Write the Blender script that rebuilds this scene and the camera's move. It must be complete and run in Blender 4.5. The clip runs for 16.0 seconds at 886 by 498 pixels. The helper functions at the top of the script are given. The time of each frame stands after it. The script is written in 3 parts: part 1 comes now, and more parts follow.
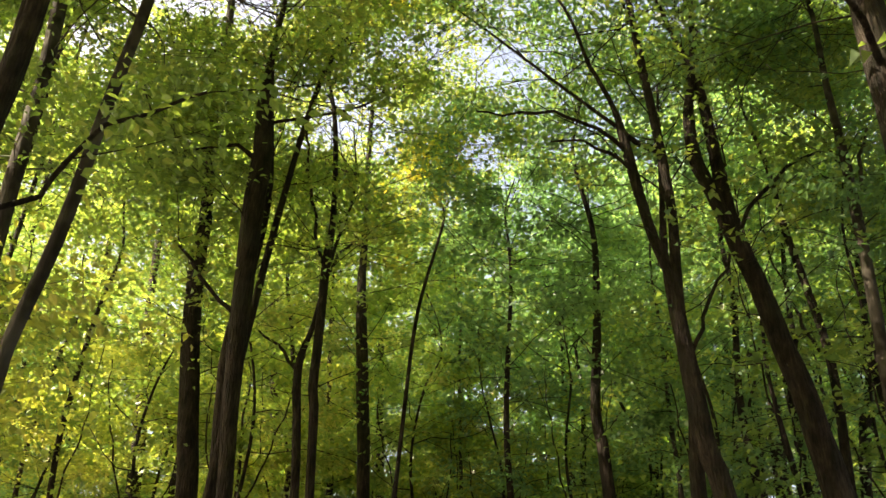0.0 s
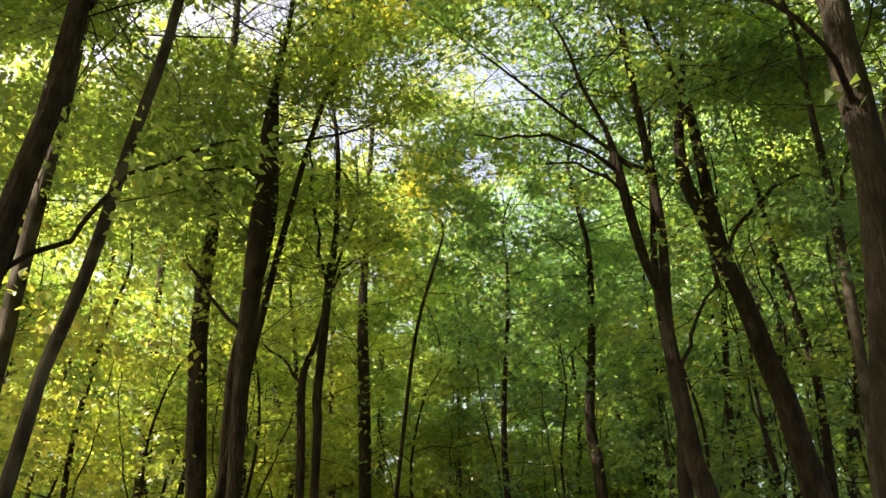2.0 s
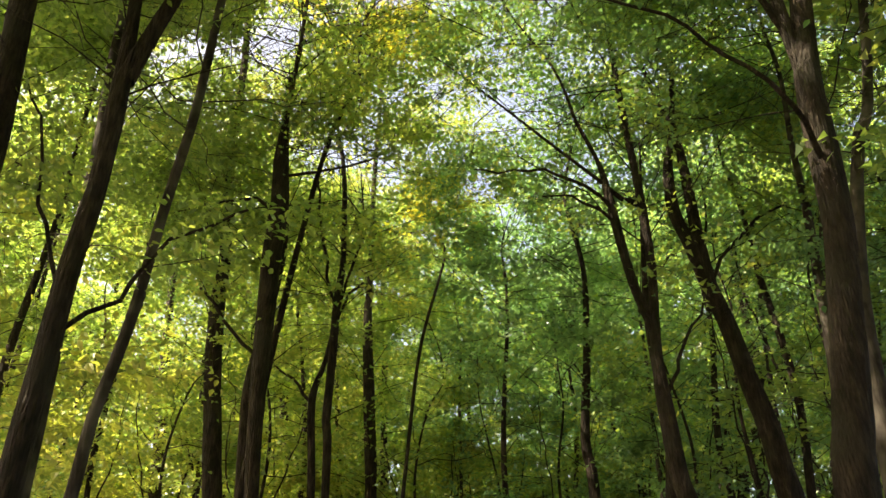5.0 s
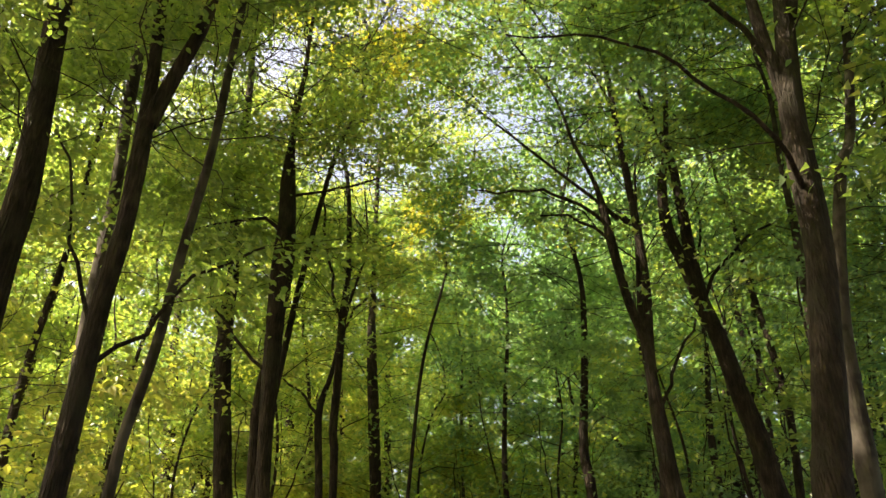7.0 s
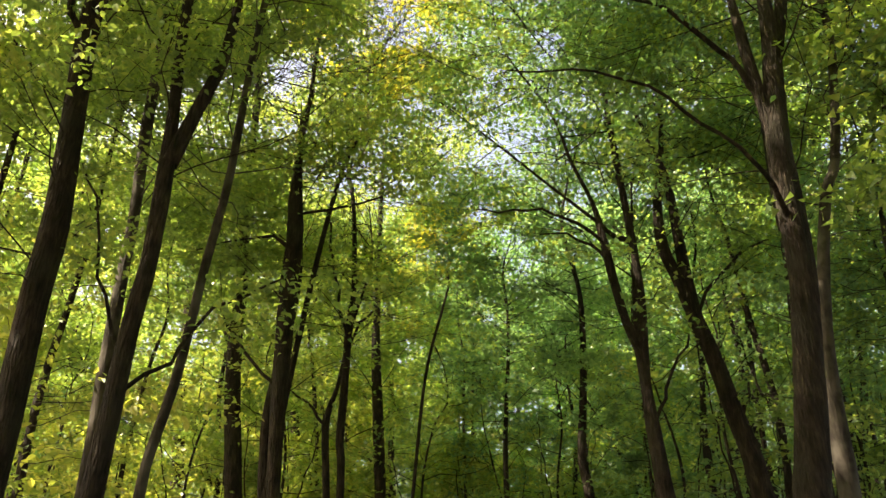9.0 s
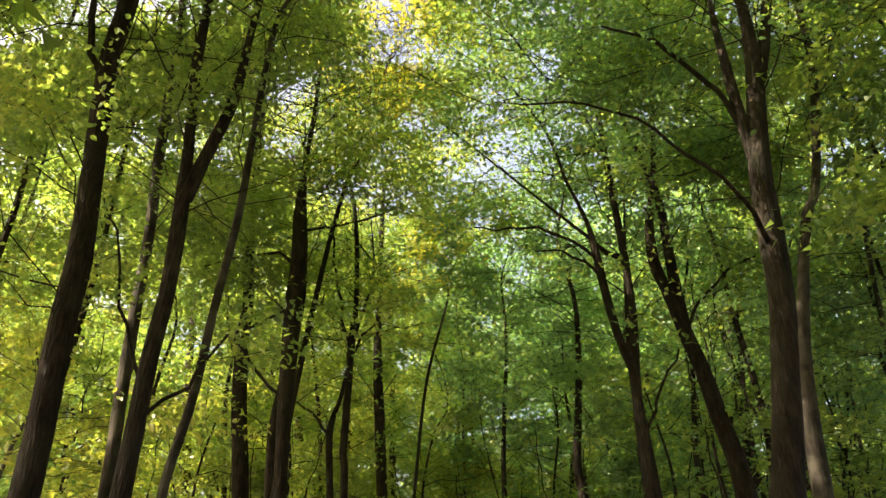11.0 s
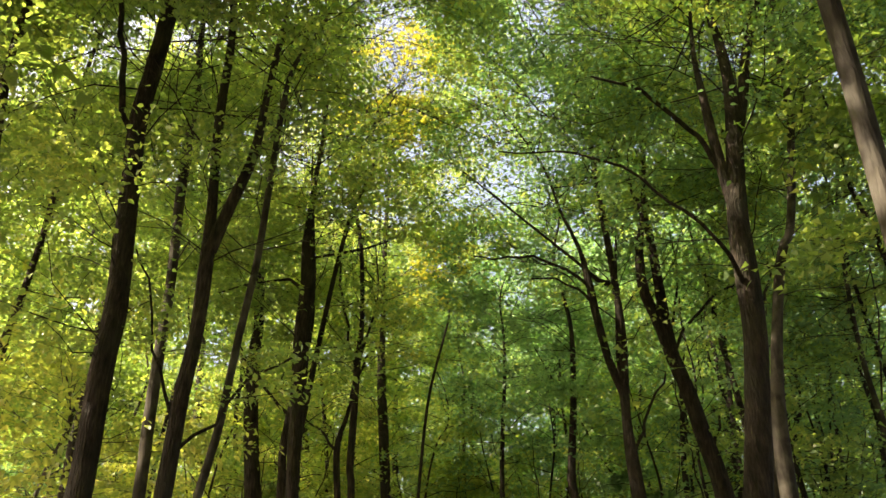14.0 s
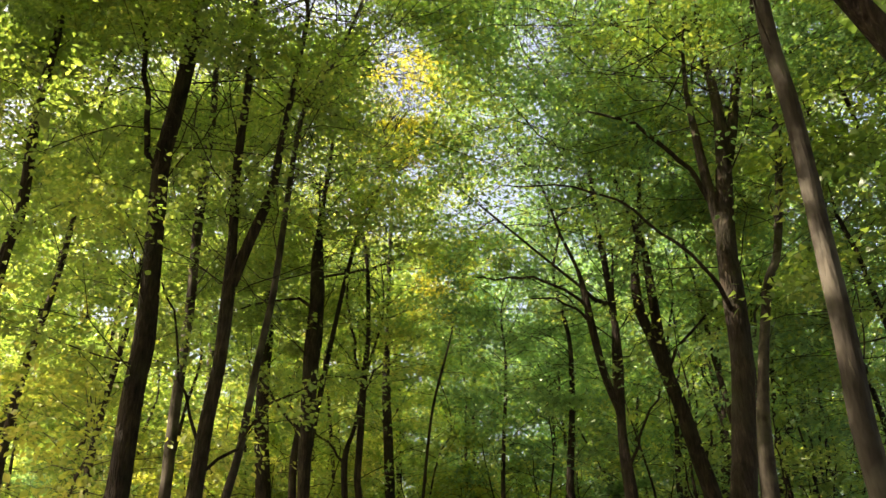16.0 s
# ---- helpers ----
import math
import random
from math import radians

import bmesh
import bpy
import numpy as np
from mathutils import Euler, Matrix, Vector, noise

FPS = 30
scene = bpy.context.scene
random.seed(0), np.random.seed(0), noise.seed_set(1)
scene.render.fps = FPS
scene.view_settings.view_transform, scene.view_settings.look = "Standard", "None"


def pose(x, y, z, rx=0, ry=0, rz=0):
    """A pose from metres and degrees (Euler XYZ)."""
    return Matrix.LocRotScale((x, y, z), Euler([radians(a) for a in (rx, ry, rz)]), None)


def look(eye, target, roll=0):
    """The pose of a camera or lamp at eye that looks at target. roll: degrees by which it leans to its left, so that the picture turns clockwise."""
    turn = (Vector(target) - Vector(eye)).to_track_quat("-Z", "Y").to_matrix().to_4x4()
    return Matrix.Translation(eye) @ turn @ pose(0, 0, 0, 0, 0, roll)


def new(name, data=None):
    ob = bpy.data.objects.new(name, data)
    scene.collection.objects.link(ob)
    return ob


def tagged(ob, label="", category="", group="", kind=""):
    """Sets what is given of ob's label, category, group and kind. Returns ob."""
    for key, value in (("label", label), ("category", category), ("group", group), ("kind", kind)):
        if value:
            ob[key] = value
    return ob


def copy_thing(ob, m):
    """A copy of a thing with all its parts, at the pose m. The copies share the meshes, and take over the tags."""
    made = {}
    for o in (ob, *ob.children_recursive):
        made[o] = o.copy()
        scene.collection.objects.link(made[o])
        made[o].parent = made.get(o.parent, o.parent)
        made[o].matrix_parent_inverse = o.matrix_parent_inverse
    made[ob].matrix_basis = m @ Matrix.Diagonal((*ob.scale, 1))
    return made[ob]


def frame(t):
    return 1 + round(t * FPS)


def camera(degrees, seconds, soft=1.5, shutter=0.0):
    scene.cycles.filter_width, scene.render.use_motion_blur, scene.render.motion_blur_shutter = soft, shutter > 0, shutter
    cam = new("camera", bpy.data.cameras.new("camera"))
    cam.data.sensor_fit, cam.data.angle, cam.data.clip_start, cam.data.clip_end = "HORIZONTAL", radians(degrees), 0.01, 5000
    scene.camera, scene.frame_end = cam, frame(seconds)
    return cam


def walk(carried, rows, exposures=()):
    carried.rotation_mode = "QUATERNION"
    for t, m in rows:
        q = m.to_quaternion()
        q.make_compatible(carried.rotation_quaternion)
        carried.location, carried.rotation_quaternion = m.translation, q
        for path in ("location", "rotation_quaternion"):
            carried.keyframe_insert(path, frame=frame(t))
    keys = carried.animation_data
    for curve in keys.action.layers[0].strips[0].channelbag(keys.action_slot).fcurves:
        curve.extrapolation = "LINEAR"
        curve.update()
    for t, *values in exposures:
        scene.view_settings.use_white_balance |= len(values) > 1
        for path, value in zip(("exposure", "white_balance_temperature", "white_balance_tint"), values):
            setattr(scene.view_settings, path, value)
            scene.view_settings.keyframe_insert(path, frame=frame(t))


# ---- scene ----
cam = camera(54.56, 16.0, soft=1.5)
METRES, STRETCH, EYE, TILT = 4.0, 1.576, 1.6, 30.0
ROWS = [
    (0.0, 0.0, 0.0, 0.0, 0.0, 0.0, -0.0),
    (0.5, 0.0034, -0.0193, 0.0152, -0.0, 0.05, 0.01),
    (1.0, 0.0043, -0.039, 0.0315, -0.04, 0.09, 0.03),
    (1.5, 0.0037, -0.0594, 0.0486, -0.03, 0.13, 0.04),
    (2.0, 0.0023, -0.0798, 0.0666, -0.04, 0.14, 0.06),
    (2.5, 0.0021, -0.1011, 0.0842, -0.0, 0.17, 0.07),
    (3.0, 0.0008, -0.1225, 0.1032, 0.01, 0.17, 0.09),
    (3.5, -0.0022, -0.1437, 0.1224, -0.01, 0.18, 0.11),
    (4.0, -0.0045, -0.1653, 0.1407, -0.03, 0.23, 0.12),
    (6.5, -0.0122, -0.2714, 0.2391, -0.03, 0.22, 0.41),
    (7.0, -0.0138, -0.292, 0.2575, -0.0, 0.23, 0.45),
    (7.5, -0.0151, -0.3128, 0.2771, 0.05, 0.22, 0.48),
    (8.0, -0.0169, -0.3339, 0.2968, 0.08, 0.22, 0.51),
    (8.5, -0.0169, -0.3555, 0.3169, 0.14, 0.19, 0.53),
    (9.0, -0.0178, -0.3771, 0.3362, 0.17, 0.19, 0.57),
    (11.5, -0.0075, -0.4964, 0.4451, 0.28, -0.05, 0.65),
    (12.0, -0.0059, -0.5213, 0.4683, 0.29, -0.06, 0.68),
    (12.5, -0.0049, -0.544, 0.489, 0.31, -0.07, 0.69),
    (13.0, -0.0053, -0.5699, 0.5135, 0.31, -0.08, 0.71),
    (13.5, -0.0064, -0.5939, 0.5363, 0.34, -0.1, 0.7),
    (14.0, -0.0086, -0.6225, 0.5622, 0.35, -0.08, 0.69),
    (14.5, -0.0132, -0.6471, 0.5862, 0.34, -0.08, 0.7),
    (15.0, -0.0171, -0.6773, 0.6141, 0.36, -0.08, 0.71),
    (15.5, -0.0206, -0.7049, 0.64, 0.37, -0.09, 0.7),
    (16.0, -0.0242, -0.7374, 0.6716, 0.38, -0.1, 0.69),
]
walk(cam, [(t, pose(0, 0, EYE, TILT, 0, 0) @ pose(METRES * x, METRES * STRETCH * y, METRES * z, 90 + pitch / STRETCH, roll, yaw / STRETCH))
           for t, x, y, z, yaw, pitch, roll in ROWS], [(0.0, 1.98, 8300, 12), (8.0, 1.96, 8300, 12), (16.0, 1.88, 8300, 12)])

scene.cycles.max_bounces, scene.cycles.diffuse_bounces, scene.cycles.transmission_bounces = 16, 10, 12

# ---- light: sun from the left and a little behind, open sky above ----
SUN = Vector((-0.75, -0.14, 0.86)).normalized()
world = bpy.data.worlds.new("sky")
scene.world = world
world.use_nodes = True
wn, wl = world.node_tree.nodes, world.node_tree.links
sky = wn.new("ShaderNodeTexSky")
sky.sky_type, sky.sun_disc = "NISHITA", False
sky.sun_elevation, sky.sun_rotation = math.asin(SUN.z), math.atan2(SUN.x, SUN.y)
sky.dust_density, sky.air_density, sky.ozone_density = 6.0, 1.0, 0.2
wl.new(sky.outputs[0], wn["Background"].inputs[0])
wn["Background"].inputs[1].default_value = 0.15
sun_data = bpy.data.lights.new("sun", "SUN")
sun_data.energy, sun_data.angle, sun_data.color = 5.0, radians(0.6), (1.0, 0.93, 0.80)
new("sun", sun_data).matrix_world = look((0, 0, 60), Vector((0, 0, 60)) - SUN)


# ---- materials ----
def material(name):
    m = bpy.data.materials.new(name)
    m.use_nodes = True
    m.node_tree.nodes.clear()
    return m, m.node_tree.nodes, m.node_tree.links


def ramp(nodes, stops):
    n = nodes.new("ShaderNodeValToRGB")
    while len(n.color_ramp.elements) < len(stops):
        n.color_ramp.elements.new(0.5)
    for e, (p, c) in zip(n.color_ramp.elements, stops):
        e.position, e.color = p, (*c, 1)
    return n


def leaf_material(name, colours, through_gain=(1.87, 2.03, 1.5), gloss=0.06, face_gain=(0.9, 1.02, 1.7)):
    """Thin leaves: colour from leaf to leaf and from bough to bough, half of the light passes through."""
    m, n, l = material(name)
    geo, tex = n.new("ShaderNodeNewGeometry"), n.new("ShaderNodeTexNoise")
    tex.inputs["Scale"].default_value, tex.inputs["Detail"].default_value = 0.55, 2
    l.new(geo.outputs["Position"], tex.inputs["Vector"])
    mix = n.new("ShaderNodeMath")
    mix.operation = "MULTIPLY_ADD"
    mix.inputs[1].default_value = 0.55
    half = n.new("ShaderNodeMath")
    half.operation = "MULTIPLY_ADD"
    half.inputs[1].default_value, half.inputs[2].default_value = 1.5, -0.5
    l.new(tex.outputs["Fac"], half.inputs[0])
    l.new(geo.outputs["Random Per Island"], mix.inputs[0])
    l.new(half.outputs[0], mix.inputs[2])
    col = ramp(n, colours)
    l.new(mix.outputs[0], col.inputs[0])
    dif, tra, glo = n.new("ShaderNodeBsdfDiffuse"), n.new("ShaderNodeBsdfTranslucent"), n.new("ShaderNodeBsdfGlossy")
    glo.inputs["Roughness"].default_value = 0.45
    glo.inputs["Color"].default_value = (0.9, 0.95, 1.0, 1)
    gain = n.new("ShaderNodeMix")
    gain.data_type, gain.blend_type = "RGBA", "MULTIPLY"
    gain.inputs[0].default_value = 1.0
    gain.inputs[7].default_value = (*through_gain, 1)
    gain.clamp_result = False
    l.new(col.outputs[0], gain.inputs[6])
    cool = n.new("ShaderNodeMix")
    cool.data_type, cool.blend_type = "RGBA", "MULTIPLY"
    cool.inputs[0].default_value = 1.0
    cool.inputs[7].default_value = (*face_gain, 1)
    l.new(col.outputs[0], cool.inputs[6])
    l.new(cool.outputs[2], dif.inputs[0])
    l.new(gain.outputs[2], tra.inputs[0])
    a, b, out = n.new("ShaderNodeMixShader"), n.new("ShaderNodeMixShader"), n.new("ShaderNodeOutputMaterial")
    a.inputs[0].default_value, b.inputs[0].default_value = 0.52, gloss
    l.new(dif.outputs[0], a.inputs[1])
    l.new(tra.outputs[0], a.inputs[2])
    l.new(a.outputs[0], b.inputs[1])
    l.new(glo.outputs[0], b.inputs[2])
    l.new(b.outputs[0], out.inputs[0])
    return m


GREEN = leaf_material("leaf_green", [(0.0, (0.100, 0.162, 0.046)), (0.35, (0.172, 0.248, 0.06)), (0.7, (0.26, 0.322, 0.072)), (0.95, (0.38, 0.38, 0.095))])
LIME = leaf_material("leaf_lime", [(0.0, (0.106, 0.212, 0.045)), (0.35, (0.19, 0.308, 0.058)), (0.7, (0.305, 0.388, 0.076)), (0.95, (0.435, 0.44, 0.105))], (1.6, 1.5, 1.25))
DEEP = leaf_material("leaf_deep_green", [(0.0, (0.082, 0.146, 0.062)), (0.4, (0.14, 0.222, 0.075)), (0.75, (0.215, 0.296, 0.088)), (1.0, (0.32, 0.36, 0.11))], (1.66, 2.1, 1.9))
# a lighter LIME: the sunlight on the low foliage is put into the colour
PALE = leaf_material("leaf_yellow_green_sunlit", [(0.0, (0.17, 0.25, 0.05)), (0.35, (0.30, 0.36, 0.075)), (0.7, (0.43, 0.45, 0.10)), (0.95, (0.54, 0.50, 0.15))], (1.5, 1.5, 1.0))
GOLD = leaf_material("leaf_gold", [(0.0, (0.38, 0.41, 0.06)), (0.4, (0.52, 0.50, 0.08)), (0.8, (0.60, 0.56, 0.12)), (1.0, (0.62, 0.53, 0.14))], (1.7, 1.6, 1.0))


def bark_material(name, dark, light, patch_tone, blotchy=0.5, relief=0.06):
    m, n, l = material(name)
    tc, mp = n.new("ShaderNodeTexCoord"), n.new("ShaderNodeMapping")
    mp.inputs["Scale"].default_value = (1, 1, 0.16)
    l.new(tc.outputs["Object"], mp.inputs["Vector"])
    fur = n.new("ShaderNodeTexNoise")
    fur.inputs["Scale"].default_value, fur.inputs["Detail"].default_value, fur.inputs["Roughness"].default_value = 34, 5, 0.65
    cell = n.new("ShaderNodeTexVoronoi")
    cell.feature, cell.inputs["Scale"].default_value = "DISTANCE_TO_EDGE", 26
    for t in (fur, cell):
        l.new(mp.outputs[0], t.inputs["Vector"])
    big = n.new("ShaderNodeTexNoise")
    big.inputs["Scale"].default_value, big.inputs["Detail"].default_value = 2.2, 4
    l.new(tc.outputs["Object"], big.inputs["Vector"])
    col = ramp(n, [(0.40, dark), (0.51, tuple(0.65 * a + 0.35 * b for a, b in zip(dark, light))), (0.62, light)])
    blot = n.new("ShaderNodeTexNoise")
    blot.inputs["Scale"].default_value, blot.inputs["Detail"].default_value = 7, 3
    stretch = n.new("ShaderNodeMapping")
    stretch.inputs["Scale"].default_value = (1, 1, 0.45)
    l.new(tc.outputs["Object"], stretch.inputs["Vector"])
    l.new(stretch.outputs[0], blot.inputs["Vector"])
    blend = n.new("ShaderNodeMix")
    blend.inputs[0].default_value = blotchy
    l.new(fur.outputs["Fac"], blend.inputs[2])
    l.new(blot.outputs["Fac"], blend.inputs[3])
    l.new(blend.outputs[0], col.inputs[0])
    # large random patches of a second bark tone
    patch = ramp(n, [(0.50, (0, 0, 0)), (0.66, (0.7, 0.7, 0.7))])
    l.new(big.outputs["Fac"], patch.inputs[0])
    mix = n.new("ShaderNodeMix")
    mix.data_type = "RGBA"
    mix.inputs[7].default_value = (*patch_tone, 1)
    l.new(patch.outputs[0], mix.inputs[0])
    l.new(col.outputs[0], mix.inputs[6])
    bs, out, bump = n.new("ShaderNodeBsdfPrincipled"), n.new("ShaderNodeOutputMaterial"), n.new("ShaderNodeBump")
    bs.inputs["Roughness"].default_value = 0.85
    bs.inputs["Specular IOR Level"].default_value = 0.25
    add = n.new("ShaderNodeMath")
    l.new(fur.outputs["Fac"], add.inputs[0])
    l.new(cell.outputs["Distance"], add.inputs[1])
    bump.inputs["Strength"].default_value, bump.inputs["Distance"].default_value = 1.0, relief
    l.new(add.outputs[0], bump.inputs["Height"])
    l.new(bump.outputs[0], bs.inputs["Normal"])
    l.new(mix.outputs[2], bs.inputs["Base Color"])
    l.new(bs.outputs[0], out.inputs[0])
    return m


BARK = bark_material("bark_brown", (0.014, 0.0108, 0.0086), (0.070, 0.052, 0.041), (0.040, 0.037, 0.028))
SMOOTH = bark_material("bark_grey", (0.027, 0.023, 0.019), (0.080, 0.070, 0.058), (0.13, 0.122, 0.105), 0.9, 0.008)

m, n, l = material("forest_floor")
bs, out, no, sp = n.new("ShaderNodeBsdfPrincipled"), n.new("ShaderNodeOutputMaterial"), n.new("ShaderNodeTexNoise"), n.new("ShaderNodeTexVoronoi")
no.inputs["Scale"].default_value, no.inputs["Detail"].default_value, sp.inputs["Scale"].default_value = 1.5, 6, 14
tc = n.new("ShaderNodeTexCoord")
l.new(tc.outputs["Object"], no.inputs["Vector"])
l.new(tc.outputs["Object"], sp.inputs["Vector"])
litter = ramp(n, [(0.0, (0.03, 0.02, 0.013)), (0.45, (0.075, 0.05, 0.028)), (0.8, (0.13, 0.085, 0.04)), (1.0, (0.045, 0.06, 0.025))])
l.new(sp.outputs["Color"], litter.inputs[0])
mx = n.new("ShaderNodeMix")
mx.data_type = "RGBA"
mx.inputs[7].default_value = (0.05, 0.04, 0.025, 1)
l.new(no.outputs["Fac"], mx.inputs[0])
l.new(litter.outputs[0], mx.inputs[6])
l.new(mx.outputs[2], bs.inputs["Base Color"])
bs.inputs["Roughness"].default_value = 0.9
bp = n.new("ShaderNodeBump")
bp.inputs["Distance"].default_value = 0.03
l.new(sp.outputs["Distance"], bp.inputs["Height"])
l.new(bp.outputs[0], bs.inputs["Normal"])
l.new(bs.outputs[0], out.inputs[0])
FLOOR = m


# ---- helpers for meshes ----
def mesh_of(name, verts, faces, mat, smooth=True):
    me = bpy.data.meshes.new(name)
    v, f = np.asarray(verts, np.float32), np.asarray(faces, np.int32)
    k = f.shape[1]
    me.vertices.add(len(v))
    me.vertices.foreach_set("co", v.ravel())
    me.loops.add(f.size)
    me.loops.foreach_set("vertex_index", f.ravel())
    me.polygons.add(len(f))
    me.polygons.foreach_set("loop_start", np.arange(len(f), dtype=np.int32) * k)
    me.polygons.foreach_set("use_smooth", np.full(len(f), smooth))
    me.materials.append(mat)
    me.update(calc_edges=True)
    return me


def part(name, me, parent, label=""):
    ob = new(name, me)
    ob.parent = parent
    return tagged(ob, label)


def curve(points, step):
    """Points along a smooth line through rows of (x, y, z, r)."""
    p = np.asarray(points, float)
    if len(p) < 3:
        p = np.vstack([p[0], (p[0] + p[-1]) / 2, p[-1]])
    q = np.vstack([2 * p[0] - p[1], p, 2 * p[-1] - p[-2]])
    rows = []
    for i in range(1, len(q) - 2):
        m = max(2, int(np.linalg.norm(q[i + 1, :3] - q[i, :3]) / step))
        for u in np.arange(m) / m:
            rows.append(0.5 * (2 * q[i] + (q[i + 1] - q[i - 1]) * u + (2 * q[i - 1] - 5 * q[i] + 4 * q[i + 1] - q[i + 2]) * u * u
                               + (3 * q[i] - q[i - 1] - 3 * q[i + 1] + q[i + 2]) * u ** 3))
    rows.append(p[-1])
    rows = np.array(rows)
    rows[:, 3] = np.maximum(rows[:, 3], 0.003)
    return rows


def tube(rows, sides, rough=0.0, rng=None):
    """Tapered round stem along rows of (x, y, z, r): vertices and quads."""
    p, r = rows[:, :3], rows[:, 3]
    d = np.gradient(p, axis=0)
    d /= np.linalg.norm(d, axis=1)[:, None] + 1e-9
    ref = np.where(np.abs(d[:, 2:3]) > 0.75, np.array([[0.0, 1.0, 0.0]]), np.array([[0.0, 0.0, 1.0]]))
    if np.abs(d[0, 2]) > 0.75:
        ref = np.tile([[0.0, 1.0, 0.0]], (len(p), 1))
    elif np.abs(d[:, 2]).max() < 0.97:
        ref = np.tile([[0.0, 0.0, 1.0]], (len(p), 1))
    u = np.cross(d, ref)
    u /= np.linalg.norm(u, axis=1)[:, None] + 1e-9
    w = np.cross(d, u)
    a = np.arange(sides) * 2 * math.pi / sides
    rr = np.tile(r[:, None], (1, sides))
    if rough:
        ph = rng.uniform(0, 6.28, 8)
        s = np.arange(len(p))[:, None] * 0.35
        rr = rr * (1 + rough * (np.sin(2 * a + ph[0] + 0.5 * s) + 0.7 * np.sin(3 * a + ph[1] - 0.3 * s) + 0.6 * np.sin(5 * a + ph[2] + 0.9 * np.sin(s + ph[3]))
                                + 0.7 * np.sin(1.7 * s + ph[4]) * np.sin(a + ph[5]) + rng.normal(0, 0.45, rr.shape)))
    v = p[:, None, :] + rr[:, :, None] * (np.cos(a)[None, :, None] * u[:, None, :] + np.sin(a)[None, :, None] * w[:, None, :])
    i = np.arange(len(p) - 1)[:, None] * sides
    j = np.arange(sides)[None, :]
    k = (j + 1) % sides
    f = np.stack([i + j, i + k, i + k + sides, i + j + sides], -1).reshape(-1, 4)
    return v.reshape(-1, 3), f


def join(pieces):
    vs, fs, n = [], [], 0
    for v, f in pieces:
        vs.append(v)
        fs.append(f + n)
        n += len(v)
    return np.concatenate(vs), np.concatenate(fs)


LOBED = np.array([(0, 0, 0), (-0.52, 0.36, -0.10), (-0.17, 0.52, 0.0), (0, 1.0, -0.12), (0.17, 0.52, 0.0), (0.52, 0.36, -0.10)])
LOBED_F = np.array([(0, 2, 1), (0, 3, 2), (0, 4, 3), (0, 5, 4)])
OVAL = np.array([(0, 0, 0), (-0.33, 0.33, 0.05), (-0.24, 0.70, 0.03), (0, 1.05, -0.14), (0.24, 0.70, 0.03), (0.33, 0.33, 0.05)])
OVAL_F = np.array([(0, 2, 1), (0, 3, 2), (0, 4, 3), (0, 5, 4)])
SCRAP = np.array([(-0.1, 0, 0), (0.45, 0.5, 0), (-0.35, 0.9, -0.1)])
SCRAP_F = np.array([(0, 1, 2)])


def leaves(at, heading, size, rng, shape, faces, tilt=0.5):
    """A leaf at each place, pointing along heading, its face roughly up."""
    n = len(at)
    yaw = heading + rng.normal(0, 0.9, n)
    droop = rng.normal(-0.25, tilt, n)
    roll = rng.normal(0, tilt, n)
    s = size * rng.uniform(0.65, 1.25, n)
    y = np.stack([np.cos(yaw) * np.cos(droop), np.sin(yaw) * np.cos(droop), np.sin(droop)], -1)
    side = np.stack([np.sin(yaw), -np.cos(yaw), np.zeros(n)], -1)
    up = np.cross(side, y)
    x = side * np.cos(roll)[:, None] + up * np.sin(roll)[:, None]
    z = np.cross(x, y)
    v = at[:, None, :] + s[:, None, None] * (shape[None, :, 0:1] * x[:, None] + shape[None, :, 1:2] * y[:, None] + shape[None, :, 2:3] * z[:, None])
    f = faces[None] + (np.arange(n) * len(shape))[:, None, None]
    return v.reshape(-1, 3), f.reshape(-1, 3)


